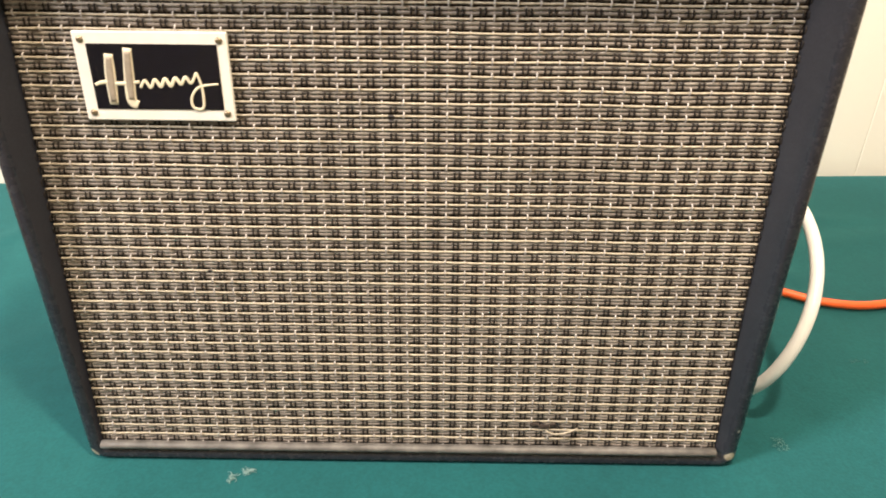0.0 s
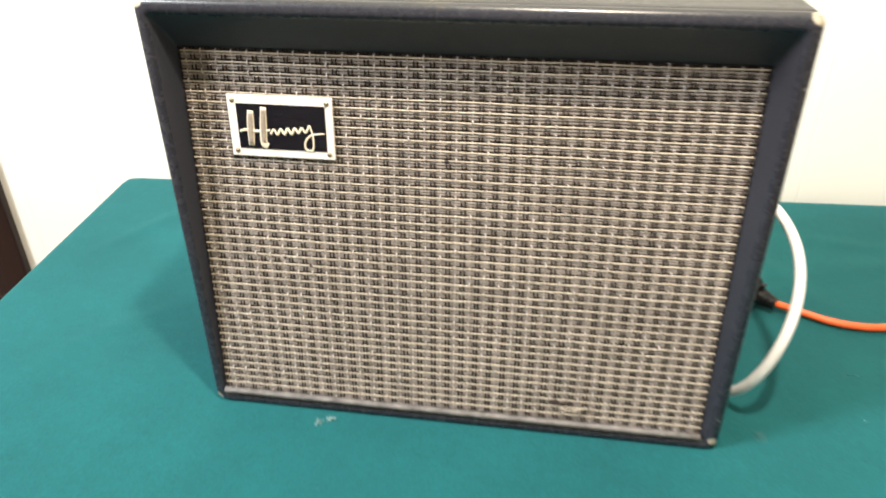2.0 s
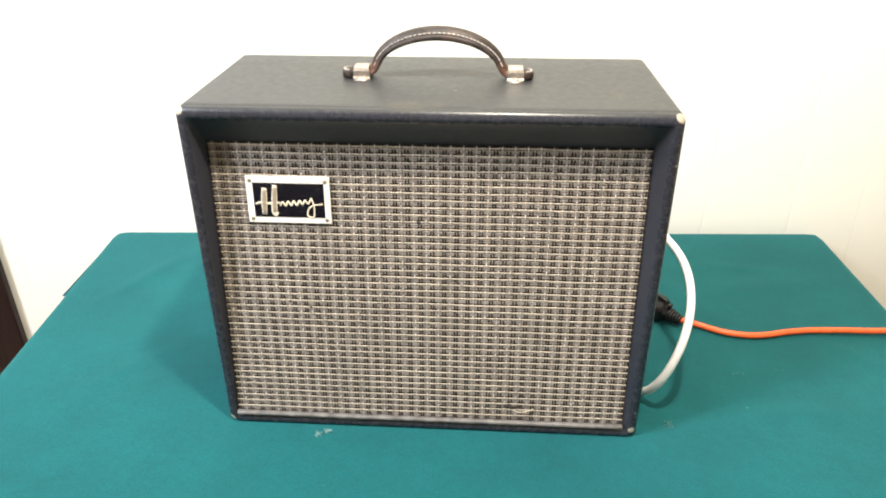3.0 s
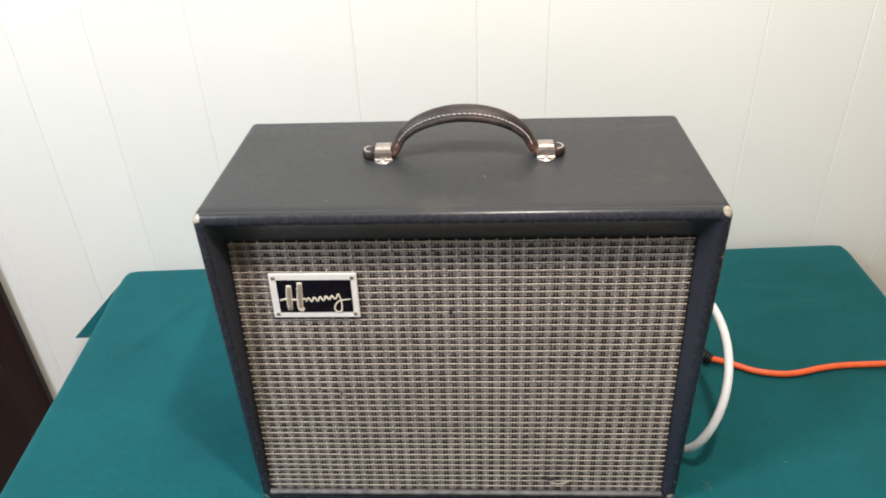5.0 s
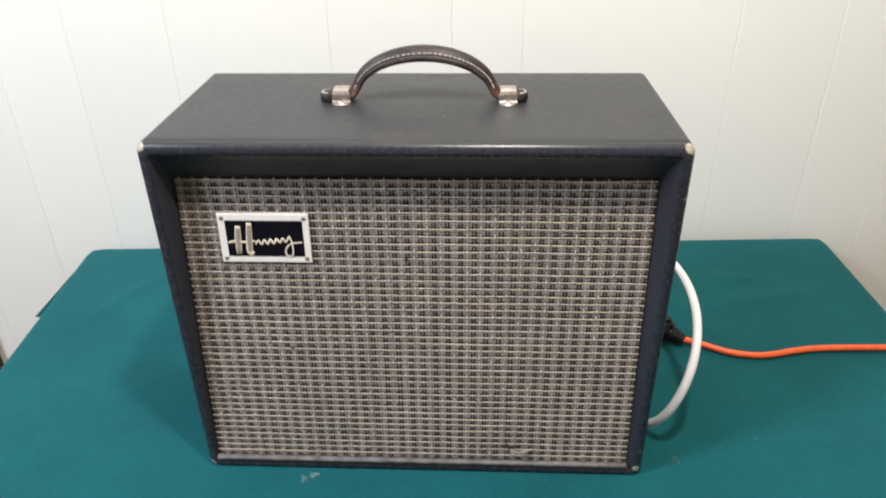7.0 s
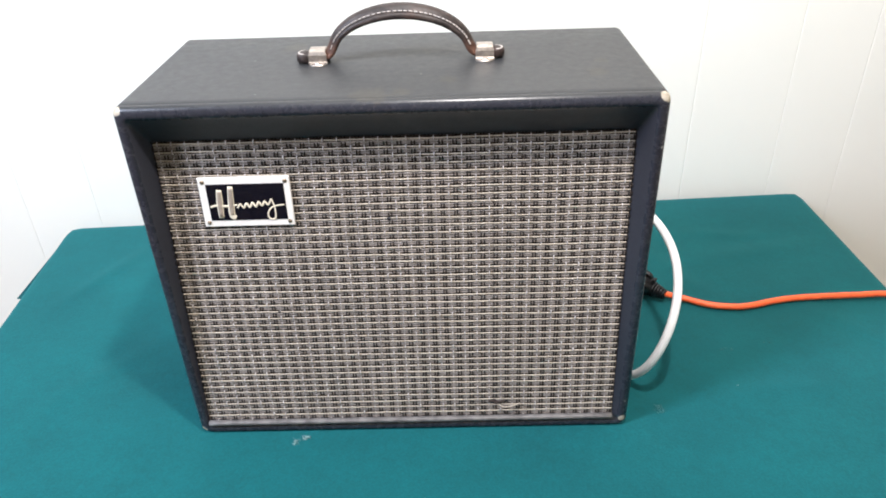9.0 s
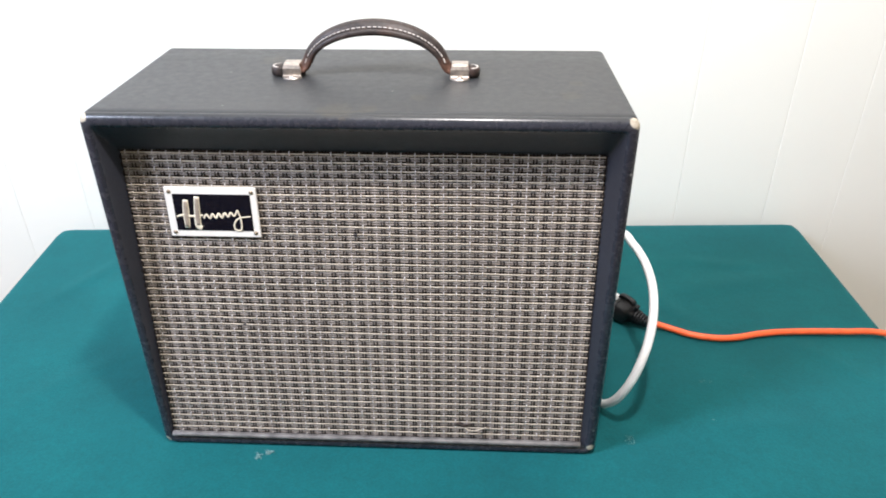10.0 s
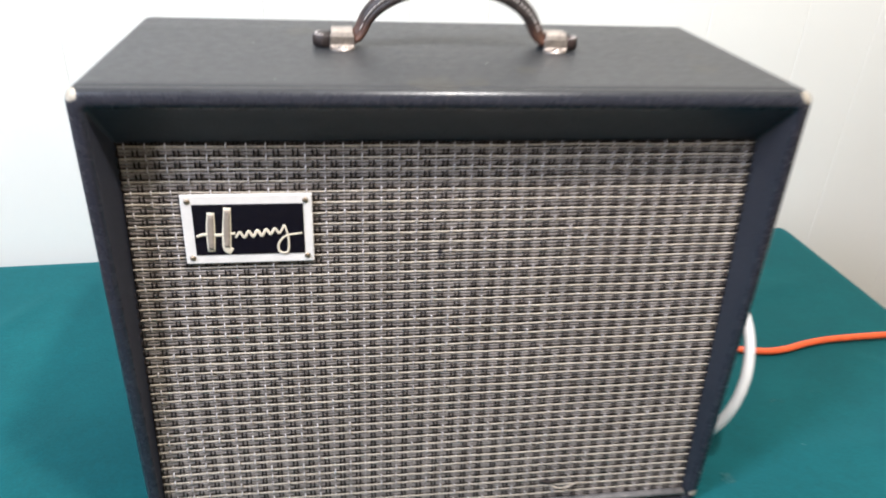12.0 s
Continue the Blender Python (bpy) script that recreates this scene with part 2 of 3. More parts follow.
M_FELT, M_VINYL, M_BOARD, M_DARK = felt(), vinyl(), painted_board(), dark_wood()
M_GOLD = thread("gold_thread", (0.315, 0.268, 0.212), (0.485, 0.425, 0.345))
M_GREY = thread("grey_thread", (0.192, 0.168, 0.149), (0.308, 0.274, 0.246))
M_PURPLE = thread("slate_thread", (0.142, 0.121, 0.110), (0.238, 0.206, 0.188))
M_BLACK = thread("black_thread", (0.0105, 0.0078, 0.0068), (0.027, 0.0200, 0.0170), 0.8)
M_WHITE = thread("silver_thread", (0.33, 0.305, 0.30), (0.56, 0.525, 0.515), 0.45)
M_BAFFLE = plain("brown_backing", (0.040, 0.027, 0.022), 0.9)
M_PLATE = plain("white_plastic_plate", (0.75, 0.71, 0.66), 0.35, 0, 0.05, 120, 0.03)
M_GLOSS = plain("black_gloss", (0.004, 0.004, 0.008), 0.16, 0, 0.2, 200, 0.0, 0.3)
M_CREAM = plain("cream_gilt", (0.68, 0.60, 0.46), 0.4, 0.0, 0.1, 300, 0.0)
M_TAN = plain("tan_print", (0.29, 0.24, 0.19), 0.5, 0, 0.15, 400, 0.0)
M_SCREW = plain("aged_screw", (0.30, 0.24, 0.17), 0.4, 0.9, 0.3, 500)
M_NICKEL = plain("worn_nickel", (0.44, 0.39, 0.35), 0.38, 0.92, 0.28, 260, 0.3)
M_LEATHER = leather()
M_STITCH = plain("pale_stitching", (0.44, 0.40, 0.37), 0.7, 0, 0.2, 300)
M_CORD = plain("white_rubber", (0.78, 0.78, 0.785), 0.38, 0, 0.04, 90, 0.04)
M_ORANGE = plain("orange_rubber", (0.85, 0.125, 0.03), 0.45, 0, 0.1, 120, 0.05)
M_RUBBER = plain("black_rubber", (0.006, 0.006, 0.007), 0.42, 0, 0.3, 200, 0.06, 0.4)
M_LINT = plain("pale_lint", (0.20, 0.32, 0.32), 0.9, 0, 0.2, 400)
M_FLUFF = plain("green_fluff", (0.075, 0.185, 0.185), 0.9, 0, 0.25, 400)
M_RAIL = plain("scuffed_bead", (0.115, 0.106, 0.102), 0.5, 0, 0.5, 70, 0.15)
M_WALL = plain("beige_wall", (0.72, 0.67, 0.55), 0.8, 0, 0.03, 3, 0.02)
M_CEIL = plain("ceiling_white", (0.82, 0.82, 0.80), 0.9, 0, 0.03, 5, 0.05)
M_FLOOR = plain("brown_floor", (0.16, 0.10, 0.065), 0.5, 0, 0.3, 6, 0.1)

# ---- builders ----


def to_mesh(name, bm, mat, smooth=True):
    me = bpy.data.meshes.new(name)
    bm.normal_update()
    bm.to_mesh(me)
    bm.free()
    me.materials.append(mat)
    if smooth:
        for p in me.polygons:
            p.use_smooth = True
    return me


def hold(ob, parent):
    """Parent ob, which is built in world coordinates, and leave it where it is."""
    ob.parent = parent
    if parent.type == "EMPTY":
        ob.matrix_parent_inverse = Matrix.Translation(-parent.location)
    return ob


def part(name, bm, mat, parent, label="", smooth=True):
    ob = hold(new(name, to_mesh(name, bm, mat, smooth)), parent)
    return tagged(ob, label) if label else ob


def thing(name, at, label, category, group="", kind=""):
    ob = new(name)
    ob.location, ob.empty_display_size = at, 0.05
    return tagged(ob, label, category, group, kind)


def single(name, bm, mat, label, category, kind="", smooth=True):
    return tagged(new(name, to_mesh(name, bm, mat, smooth)), label, category, "", kind)


def box(x0, x1, y0, y1, z0, z1, bevel=0.0, segments=2, turn=None):
    bm = bmesh.new()
    bmesh.ops.create_cube(bm, size=1)
    for v in bm.verts:
        v.co = Vector(((x0 + x1) / 2 + v.co.x * (x1 - x0), (y0 + y1) / 2 + v.co.y * (y1 - y0), (z0 + z1) / 2 + v.co.z * (z1 - z0)))
    if bevel:
        bmesh.ops.bevel(bm, geom=bm.edges[:], offset=bevel, segments=segments, profile=0.5, affect="EDGES")
    if turn is not None:
        bm.transform(turn)
    return bm


def bezier(points, n=60):
    k = len(points) - 1
    out = []
    for i in range(n + 1):
        u = i / n
        out.append(sum((math.comb(k, j) * (1 - u) ** (k - j) * u ** j * Vector(p) for j, p in enumerate(points)), Vector()))
    return out


def spline(points, n=10):
    """Catmull-Rom through the points."""
    pts = [Vector(p) for p in points]
    pts = [2 * pts[0] - pts[1]] + pts + [2 * pts[-1] - pts[-2]]
    out = []
    for i in range(1, len(pts) - 2):
        a, b, c, d = pts[i - 1:i + 3]
        for k in range(n):
            u = k / n
            out.append(0.5 * (2 * b + (c - a) * u + (2 * a - 5 * b + 4 * c - d) * u * u + (3 * b - a - 3 * c + d) * u ** 3))
    return out + [pts[-2]]


def sweep(path, section, up=(0, 0, 1), bm=None, scale=None):
    """A closed section, points (across, up), carried along a path; ends capped. scale(s): size along it, s from 0 to 1."""
    bm = bm or bmesh.new()
    path = [Vector(p) for p in path]
    rings = []
    for i, p in enumerate(path):
        d = (path[min(i + 1, len(path) - 1)] - path[max(i - 1, 0)]).normalized()
        a = d.cross(Vector(up))
        a = a.normalized() if a.length > 1e-5 else Vector((1, 0, 0))
        u = a.cross(d).normalized()
        k = scale(i / (len(path) - 1)) if scale else 1.0
        rings.append([bm.verts.new(p + k * (s * a + t * u)) for s, t in section])
    n = len(section)
    for r0, r1 in zip(rings, rings[1:]):
        for j in range(n):
            bm.faces.new((r0[j], r0[(j + 1) % n], r1[(j + 1) % n], r1[j]))
    bm.faces.new(rings[0][::-1])
    bm.faces.new(rings[-1])
    bmesh.ops.recalc_face_normals(bm, faces=bm.faces[:])
    return bm


def oval(rx, ry, n=10):
    return [(rx * math.cos(2 * math.pi * i / n), ry * math.sin(2 * math.pi * i / n)) for i in range(n)]


def lathe(profile, n, m):
    """profile: (radius, height) from bottom to top, about local z, at the pose m."""
    bm = bmesh.new()
    rings = [[bm.verts.new(m @ Vector((r * math.cos(2 * math.pi * i / n), r * math.sin(2 * math.pi * i / n), h))) for i in range(n)] for r, h in profile]
    for r0, r1 in zip(rings, rings[1:]):
        for j in range(n):
            bm.faces.new((r0[j], r0[(j + 1) % n], r1[(j + 1) % n], r1[j]))
    bm.faces.new(rings[0][::-1])
    bm.faces.new(rings[-1])
    bmesh.ops.recalc_face_normals(bm, faces=bm.faces[:])
    return bm


# ---- the room ----
TABLE = 0.740                      # height of the cloth on the table
SKEW = pose(0, 0, 0, 0, 0, 2.75)   # the wall and the table stand at this turn to the amplifier
WALL_Y = 0.497                     # the wall's face along the turned y axis

single("floor", box(-2.3, 2.3, -3.2, 0.72, -0.06, 0.0), M_FLOOR, "plain brown floor of the room", "floor", "structure", False)
single("ceiling", box(-2.3, 2.3, -3.2, 0.72, 2.45, 2.51), M_CEIL, "plain white ceiling", "ceiling", "structure", False)
single("wall_west", box(-2.36, -2.3, -3.2, 0.72, 0, 2.45), M_WALL, "plain beige side wall", "wall", "structure", False)
single("wall_east", box(2.3, 2.36, -3.2, 0.72, 0, 2.45), M_WALL, "plain beige side wall", "wall", "structure", False)
single("wall_south", box(-2.3, 2.3, -3.26, -3.2, 0, 2.45), M_WALL, "plain beige wall behind the camera", "wall", "structure", False)
wall_north = single("wall_north", box(-2.3, 2.3, WALL_Y + 0.006, WALL_Y + 0.09, 0, 2.45, turn=SKEW), M_WALL,
                    "white painted wall of grooved vertical boards behind the table", "wall", "structure", False)

JOINTS = [-2.29, -2.05, -1.83, -1.69, -1.58, -1.28, -1.18, -1.00, -0.866, -0.735, -0.610, -0.500, -0.358, -0.132, 0.041, 0.141, 0.444, 0.588, 0.70, 0.86, 1.09, 1.26, 1.36, 1.66, 1.81,
          1.92, 2.08, 2.29]


def board(x0, x1):
    """One upright board with a chamfer along each long edge."""
    bm = bmesh.new()
    sec = [(x0 + 0.0001, 0.005), (x0 + 0.0001, 0.0005), (x0 + 0.0014, 0.0), (x1 - 0.0014, 0.0), (x1 - 0.0001, 0.0005), (x1 - 0.0001, 0.005)]
    rings = [[bm.verts.new(SKEW @ Vector((x, WALL_Y + y, zz))) for x, y in sec] for zz in (0.0, 2.449)]
    for k in range(6):
        bm.faces.new((rings[0][k], rings[0][(k + 1) % 6], rings[1][(k + 1) % 6], rings[1][k]))
    bm.faces.new(rings[0])
    bm.faces.new(rings[1])
    bmesh.ops.recalc_face_normals(bm, faces=bm.faces[:])
    return bm


for x0, x1 in zip(JOINTS, JOINTS[1:]):
    part("board", board(x0, x1), M_BOARD, wall_north, smooth=False)

# dark wooden door in its casing, on the same wall
DOOR_X = -0.769
door = thing("door_1", (-1.2, 0.44, 0), "dark-stained glossy wooden door with casing in the white wall", "door", kind="structure")
for nm, b in (("casing", box(DOOR_X - 0.065, DOOR_X, WALL_Y - 0.016, WALL_Y - 0.0005, 0.0, 2.10, 0.003, 2, SKEW)),
              ("casing", box(DOOR_X - 0.955, DOOR_X - 0.89, WALL_Y - 0.016, WALL_Y - 0.0005, 0.0, 2.10, 0.003, 2, SKEW)),
              ("casing", box(DOOR_X - 0.889, DOOR_X - 0.066, WALL_Y - 0.016, WALL_Y - 0.0005, 2.035, 2.10, 0.003, 2, SKEW)),
              ("leaf", box(DOOR_X - 0.888, DOOR_X - 0.067, WALL_Y - 0.008, WALL_Y - 0.0005, 0.008, 2.032, 0.002, 2, SKEW))):
    part(nm, b, M_DARK, door)

# the table under the cloth
table = thing("table", (0.03, 0.08, 0), "plain folding table hidden under a green cloth", "table")
part("tabletop", box(-0.475, 0.575, -0.27, 0.448, TABLE - 0.034, TABLE - 0.006, 0.006, 2, SKEW), M_DARK, table)
for lx in (-0.44, 0.53):
    for ly in (-0.24, 0.41):
        part("leg", lathe([(0.014, 0.0), (0.014, 0.02), (0.0125, 0.03), (0.0125, TABLE - 0.035)], 12, SKEW @ pose(lx, ly, 0)), M_RUBBER, table)


CREASES = [(0.345, 0.285, -0.85, 0.07, 0.010, 0.0016), (0.535, 0.145, -0.55, 0.06, 0.009, 0.0015), (0.41, 0.05, 0.35, 0.09, 0.014, 0.0011), (-0.36, 0.10, 1.1, 0.10, 0.014, 0.0011),
           (-0.20, -0.13, 0.2, 0.12, 0.016, 0.0009), (0.16, -0.17, -0.3, 0.10, 0.014, 0.0010), (0.44, 0.38, 0.15, 0.08, 0.011, 0.0014)]


def tablecloth():
    """One sheet over the table with a short overhang; its back left corner is flared outwards."""
    bl, br, fr, fl = Vector((-0.556, 0.443)), Vector((0.6025, 0.502)), Vector((0.606, -0.275)), Vector((-0.481, -0.325))
    nx, ny = 150, 100
    bm = bmesh.new()
    grid = {}
    for i in range(nx + 1):
        for j in range(ny + 1):
            u, v = i / nx, j / ny
            p = fl.lerp(fr, u).lerp(bl.lerp(br, u), v)
            for a, c in ((0, bl), (0, br), (0, fl), (0, fr)):       # softened corners
                d = (p - c).length
                if d < 0.015:
                    p = p.lerp(Vector((0.04, 0.08)), 0.004 * (1 - d / 0.015))
            edge = min(u, 1 - u, v, 1 - v)
            w = noise.noise((p.x * 5, p.y * 5, 0.3)) * 0.0012 + noise.noise((p.x * 14, p.y * 9, 2.3)) * 0.0004
            fold = math.exp(-((p.x + 0.45 - 0.5 * (p.y - 0.30)) / 0.012) ** 2) * math.exp(-((p.y - 0.30) / 0.07) ** 2) * 0.0022
            fold += math.exp(-((p.y - 0.33 - 0.25 * (p.x - 0.47)) / 0.02) ** 2) * math.exp(-((p.x - 0.47) / 0.09) ** 2) * 0.002
            for cx, cy, turn, run, wide, high in CREASES:
                du, dv = p.x - cx, p.y - cy
                along, across = du * math.cos(turn) + dv * math.sin(turn), dv * math.cos(turn) - du * math.sin(turn)
                fold += high * math.exp(-(along / run) ** 2 - ((across + 0.012 * math.sin(along * 30)) / wide) ** 2)
            flat = 1.0 if not (-0.24 < p.x < 0.24 and -0.03 < p.y < 0.22) else 0.15
            grid[i, j] = bm.verts.new((p.x, p.y, TABLE - 0.001 + flat * (max(w, -0.0008) + fold) * min(1, edge * 12)))
    for i in range(nx):
        for j in range(ny):
            bm.faces.new((grid[i, j], grid[i + 1, j], grid[i + 1, j + 1], grid[i, j + 1]))
    ring = [(i, 0) for i in range(nx)] + [(nx, j) for j in range(ny)] + [(i, ny) for i in range(nx, 0, -1)] + [(0, j) for j in range(ny, 0, -1)]
    steps = [(0.003, 0.0006), (0.006, 0.0025), (0.008, 0.006)] + [(0.008, 0.006 + 0.132 * k / 10) for k in range(1, 11)]
    loops = [[grid[k] for k in ring]]
    for out, drop in steps:
        loop = []
        for n_, (i, j) in enumerate(ring):
            c = grid[i, j].co
            d = Vector(((i == nx) - (i == 0), (j == ny) - (j == 0), 0)).normalized()
            s = n_ / len(ring)
            flare = 0.06 + 0.03 * math.sin(s * 90) + 0.02 * math.sin(s * 151 + 1)
            if i == 0:
                flare += 0.70 * max(0, min(1, (c.y - 0.28) / 0.15)) ** 1.6
                if j == ny:
                    d = Vector((-0.92, -0.39, 0)).normalized()
                    flare = 0.83
            if j == ny and i > 0:
                flare = 0.02 + 0.01 * math.sin(s * 60)
            k = max(0, drop - 0.006) * (1.06 if i == 0 and j > ny - 3 else 1.0)
            loop.append(bm.verts.new((c.x + d.x * (out + k * math.sin(flare)), c.y + d.y * (out + k * math.sin(flare)), c.z - min(drop, 0.006) - k * math.cos(flare))))
        loops.append(loop)
    n = len(ring)
    for l0, l1 in zip(loops, loops[1:]):
        for k in range(n):
            bm.faces.new((l0[k], l0[(k + 1) % n], l1[(k + 1) % n], l1[k]))
    bmesh.ops.recalc_face_normals(bm, faces=bm.faces[:])
    ob = single("tablecloth", bm, M_FELT, "plain teal green felt cloth spread over the table", "tablecloth")
    sol = ob.modifiers.new("thickness", "SOLIDIFY")
    sol.thickness, sol.offset = 0.0016, -1
    return ob


tablecloth()

# ---- the amplifier ----
BASE, HALF, BACK = TABLE + 0.0004, 0.2200, 0.193
G_LOW, G_HIGH, G_HALF = 0.7512, 1.0530, 0.2035      # the opening with the cloth


def sides(z):
    """Left and right edge of the opening: it narrows towards the top, where the bevel runs deeper."""
    u = (z - G_LOW) / (G_HIGH - G_LOW)
    return -0.2098 + 0.0061 * u, 0.2047 - 0.0034 * u


LEAN_RATE = 0.063


def baffle_y(z):
    """The front of the cloth leans back towards its top."""
    return 0.0035 + (z - 0.7565) * LEAN_RATE


amp = thing("guitar_amplifier", (0, 0.096, BASE), "small black vinyl guitar amplifier with woven grille on green cloth", "amplifier")


def rounded_loop(hx, z0, z1, y, r, n=5, slope=None):
    out = []
    for cx, cz, a0 in ((hx - r, z1 - r, 0), (-hx + r, z1 - r, 90), (-hx + r, z0 + r, 180), (hx - r, z0 + r, 270)):
        for k in range(n):
            a = radians(a0 + 90 * k / (n - 1))
            x, z = cx + r * math.cos(a), cz + r * math.sin(a)
            out.append(Vector((x, slope(z) if slope else y, z)))
    return out


def tapered(loop):
    """Fits a loop of the opening to its slanting sides."""
    for p in loop:
        left, right = sides(p.z)
        p.x = left + (p.x + G_HALF) / (2 * G_HALF) * (right - left)
    return loop


def loft(loops, cap_first=False, cap_last=False, bm=None):
    bm = bm or bmesh.new()
    rings = [[bm.verts.new(p) for p in lp] for lp in loops]
    n = len(rings[0])
    for a, b in zip(rings, rings[1:]):
        for k in range(n):
            bm.faces.new((a[k], a[(k + 1) % n], b[(k + 1) % n], b[k]))
    if cap_first:
        bm.faces.new(rings[0])
    if cap_last:
        bm.faces.new(rings[-1])
    bmesh.ops.recalc_face_normals(bm, faces=bm.faces[:])
    return bm


def shell():
    loops = []
    for t in (0, 45, 90):                                   # rounded back edge
        a = radians(t)
        k = 0.004 * (1 - math.sin(a))
        loops.append(rounded_loop(HALF - k, BASE + k, TOP + 0.0026 - k, BACK - 0.004 * (1 - math.cos(a)), 0.007))
    for y in (0.15, 0.10, 0.05, 0.015):
        loops.append(rounded_loop(HALF, BASE, TOP + 0.0135 * y, y, 0.007))
    for y, k in ((0.0074, 0.0), (0.0067, 0.0005), (0.0060, 0.0005)):          # the seam behind the rolled edge
        loops.append(rounded_loop(HALF - k, BASE + k, TOP - k + 0.0135 * y * (k == 0), y, 0.007))
    for t in (0, 18, 36, 54, 72, 90):                       # rounded front edge
        a = radians(t)
        k = 0.0064 * (1 - math.cos(a))
        loops.append(rounded_loop(HALF - k, BASE + k * 0.2, TOP - k, 0.0050 * (1 - math.sin(a)) - 0.0012 * math.sin(a), 0.007))
    loops.append(rounded_loop(HALF - 0.0076, BASE + 0.0030, TOP - 0.0080, -0.0012, 0.005))
    loops.append(rounded_loop(HALF - 0.0088, BASE + 0.0050, TOP - 0.0096, -0.0007, 0.004))
    ridge = rounded_loop(HALF - 0.0096, BASE + 0.0062, TOP - 0.0106, 0.0003, 0.0035)
    inner = tapered(rounded_loop(G_HALF + 0.0003, G_LOW - 0.001, G_HIGH + 0.001, 0, 0.002, slope=lambda z: baffle_y(z) - 0.0002))
    for t in (0.0, 0.08, 0.5, 0.94, 1.0):                   # the flat bevel down to the cloth, crisp at both ends
        loops.append([a.lerp(b, t) for a, b in zip(ridge, inner)])
    for deep in (0.0010, 0.006):
        loops.append(tapered(rounded_loop(G_HALF, G_LOW, G_HIGH, 0, 0.002, slope=lambda z: baffle_y(z) + deep)))
    return loft(loops)


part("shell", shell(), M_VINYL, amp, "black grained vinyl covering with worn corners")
part("back_panel", box(-HALF + 0.006, HALF - 0.006, BACK - 0.012, BACK - 0.003, BASE + 0.006, TOP - 0.006, 0.001), M_RUBBER, amp)
for fx in (-0.18, 0.18):
    for fy in (0.03, 0.165):
        part("foot", lathe([(0.006, 0.0), (0.007, 0.0006), (0.007, 0.0016)], 10, pose(fx, fy, TABLE - 0.0011)), M_RUBBER, amp)
bead = [(x, baffle_y(G_LOW) - 0.0032, G_LOW + 0.0012) for x in np.linspace(-0.2090, 0.2040, 40)]
part("bottom_bead", sweep(bead, oval(0.0034, 0.0026)), M_RAIL, amp, "scuffed grey bead along the lower edge of the grille")

# badge
BX0, BX1, BZ0, BZ1 = -0.1713, -0.0918, 0.9756, 1.0220
LEAN = math.degrees(math.atan(LEAN_RATE))
B_AT = Vector(((BX0 + BX1) / 2, baffle_y((BZ0 + BZ1) / 2) - 0.0028, (BZ0 + BZ1) / 2))
B_POSE = Matrix.Translation(B_AT) @ pose(0, 0, 0, -LEAN)
BW, BH = BX1 - BX0, BZ1 - BZ0
badge = part("badge", box(-BW / 2, BW / 2, -0.0008, 0.0014, -BH / 2, BH / 2, 0.0007, 2, B_POSE), M_PLATE, amp,
             "white plastic badge with black centre and cream script shapes", False)
IX0, IX1, IZ0, IZ1 = -BW / 2 + 0.0066, BW / 2 - 0.0056, -BH / 2 + 0.0062, BH / 2 - 0.0062
part("badge_field", box(IX0, IX1, -0.0012, 0.0, IZ0, IZ1, 0.0002, 1, B_POSE), M_GLOSS, badge, "glossy black centre", False)


def on_badge(u, v, lift=0.0014):
    """u, v from 0 to 1 across and down the black centre."""
    return B_POSE @ Vector((IX0 + u * (IX1 - IX0), -lift, IZ1 - v * (IZ1 - IZ0)))


def stroke(points, r):
    out = B_POSE.to_3x3() @ Vector((0, -1, 0))
    return sweep(spline([on_badge(u, v) for u, v in points], 8), oval(r, 0.0003, 8), out, scale=lambda s: 0.78 + 0.22 * math.sin(math.pi * min(max(s, 0.03), 0.97)))


for pts, r in (([(0.165, 0.15), (0.150, 0.5), (0.140, 0.93)], 0.0029), ([(0.315, 0.06), (0.295, 0.5), (0.285, 0.86), (0.330, 0.93)], 0.0029),
               ([(0.02, 0.62), (0.09, 0.58), (0.21, 0.60), (0.37, 0.57)], 0.0011),
               ([(0.37, 0.66), (0.41, 0.55), (0.45, 0.655), (0.49, 0.535), (0.53, 0.64), (0.57, 0.52), (0.61, 0.63), (0.65, 0.505), (0.69, 0.60), (0.73, 0.49), (0.77, 0.58), (0.82, 0.42)], 0.0010),
               ([(0.82, 0.42), (0.85, 0.66), (0.84, 0.96), (0.765, 0.96), (0.76, 0.80), (0.83, 0.64), (0.98, 0.59)], 0.0008)):
    part("script_stroke", stroke(pts, r), M_CREAM, badge, "cream raised stroke")
for pts, r in (([(0.163, 0.20), (0.150, 0.5), (0.141, 0.88)], 0.0019), ([(0.313, 0.11), (0.295, 0.5), (0.286, 0.84)], 0.0019)):
    bm = stroke(pts, r)
    bmesh.ops.translate(bm, verts=bm.verts[:], vec=B_POSE.to_3x3() @ Vector((0, -0.0003, 0)))
    part("script_fill", bm, M_TAN, badge, "tan centre of a broad stroke")
for sx in (-1, 1):
    for sz in (-1, 1):
        at = B_POSE @ Matrix.Translation((sx * (BW / 2 - 0.0042), -0.0007, sz * (BH / 2 - 0.0042))) @ pose(0, 0, 0, 90)
        part("screw", lathe([(0.0019, 0.0), (0.0019, 0.0003), (0.0013, 0.0009), (0.0004, 0.0011)], 12, at), M_SCREW, badge, "small aged screw")

# handle
H_TOP = TOP + 0.0013
HY, HX0, HX1 = 0.1045, -0.0570, 0.0660


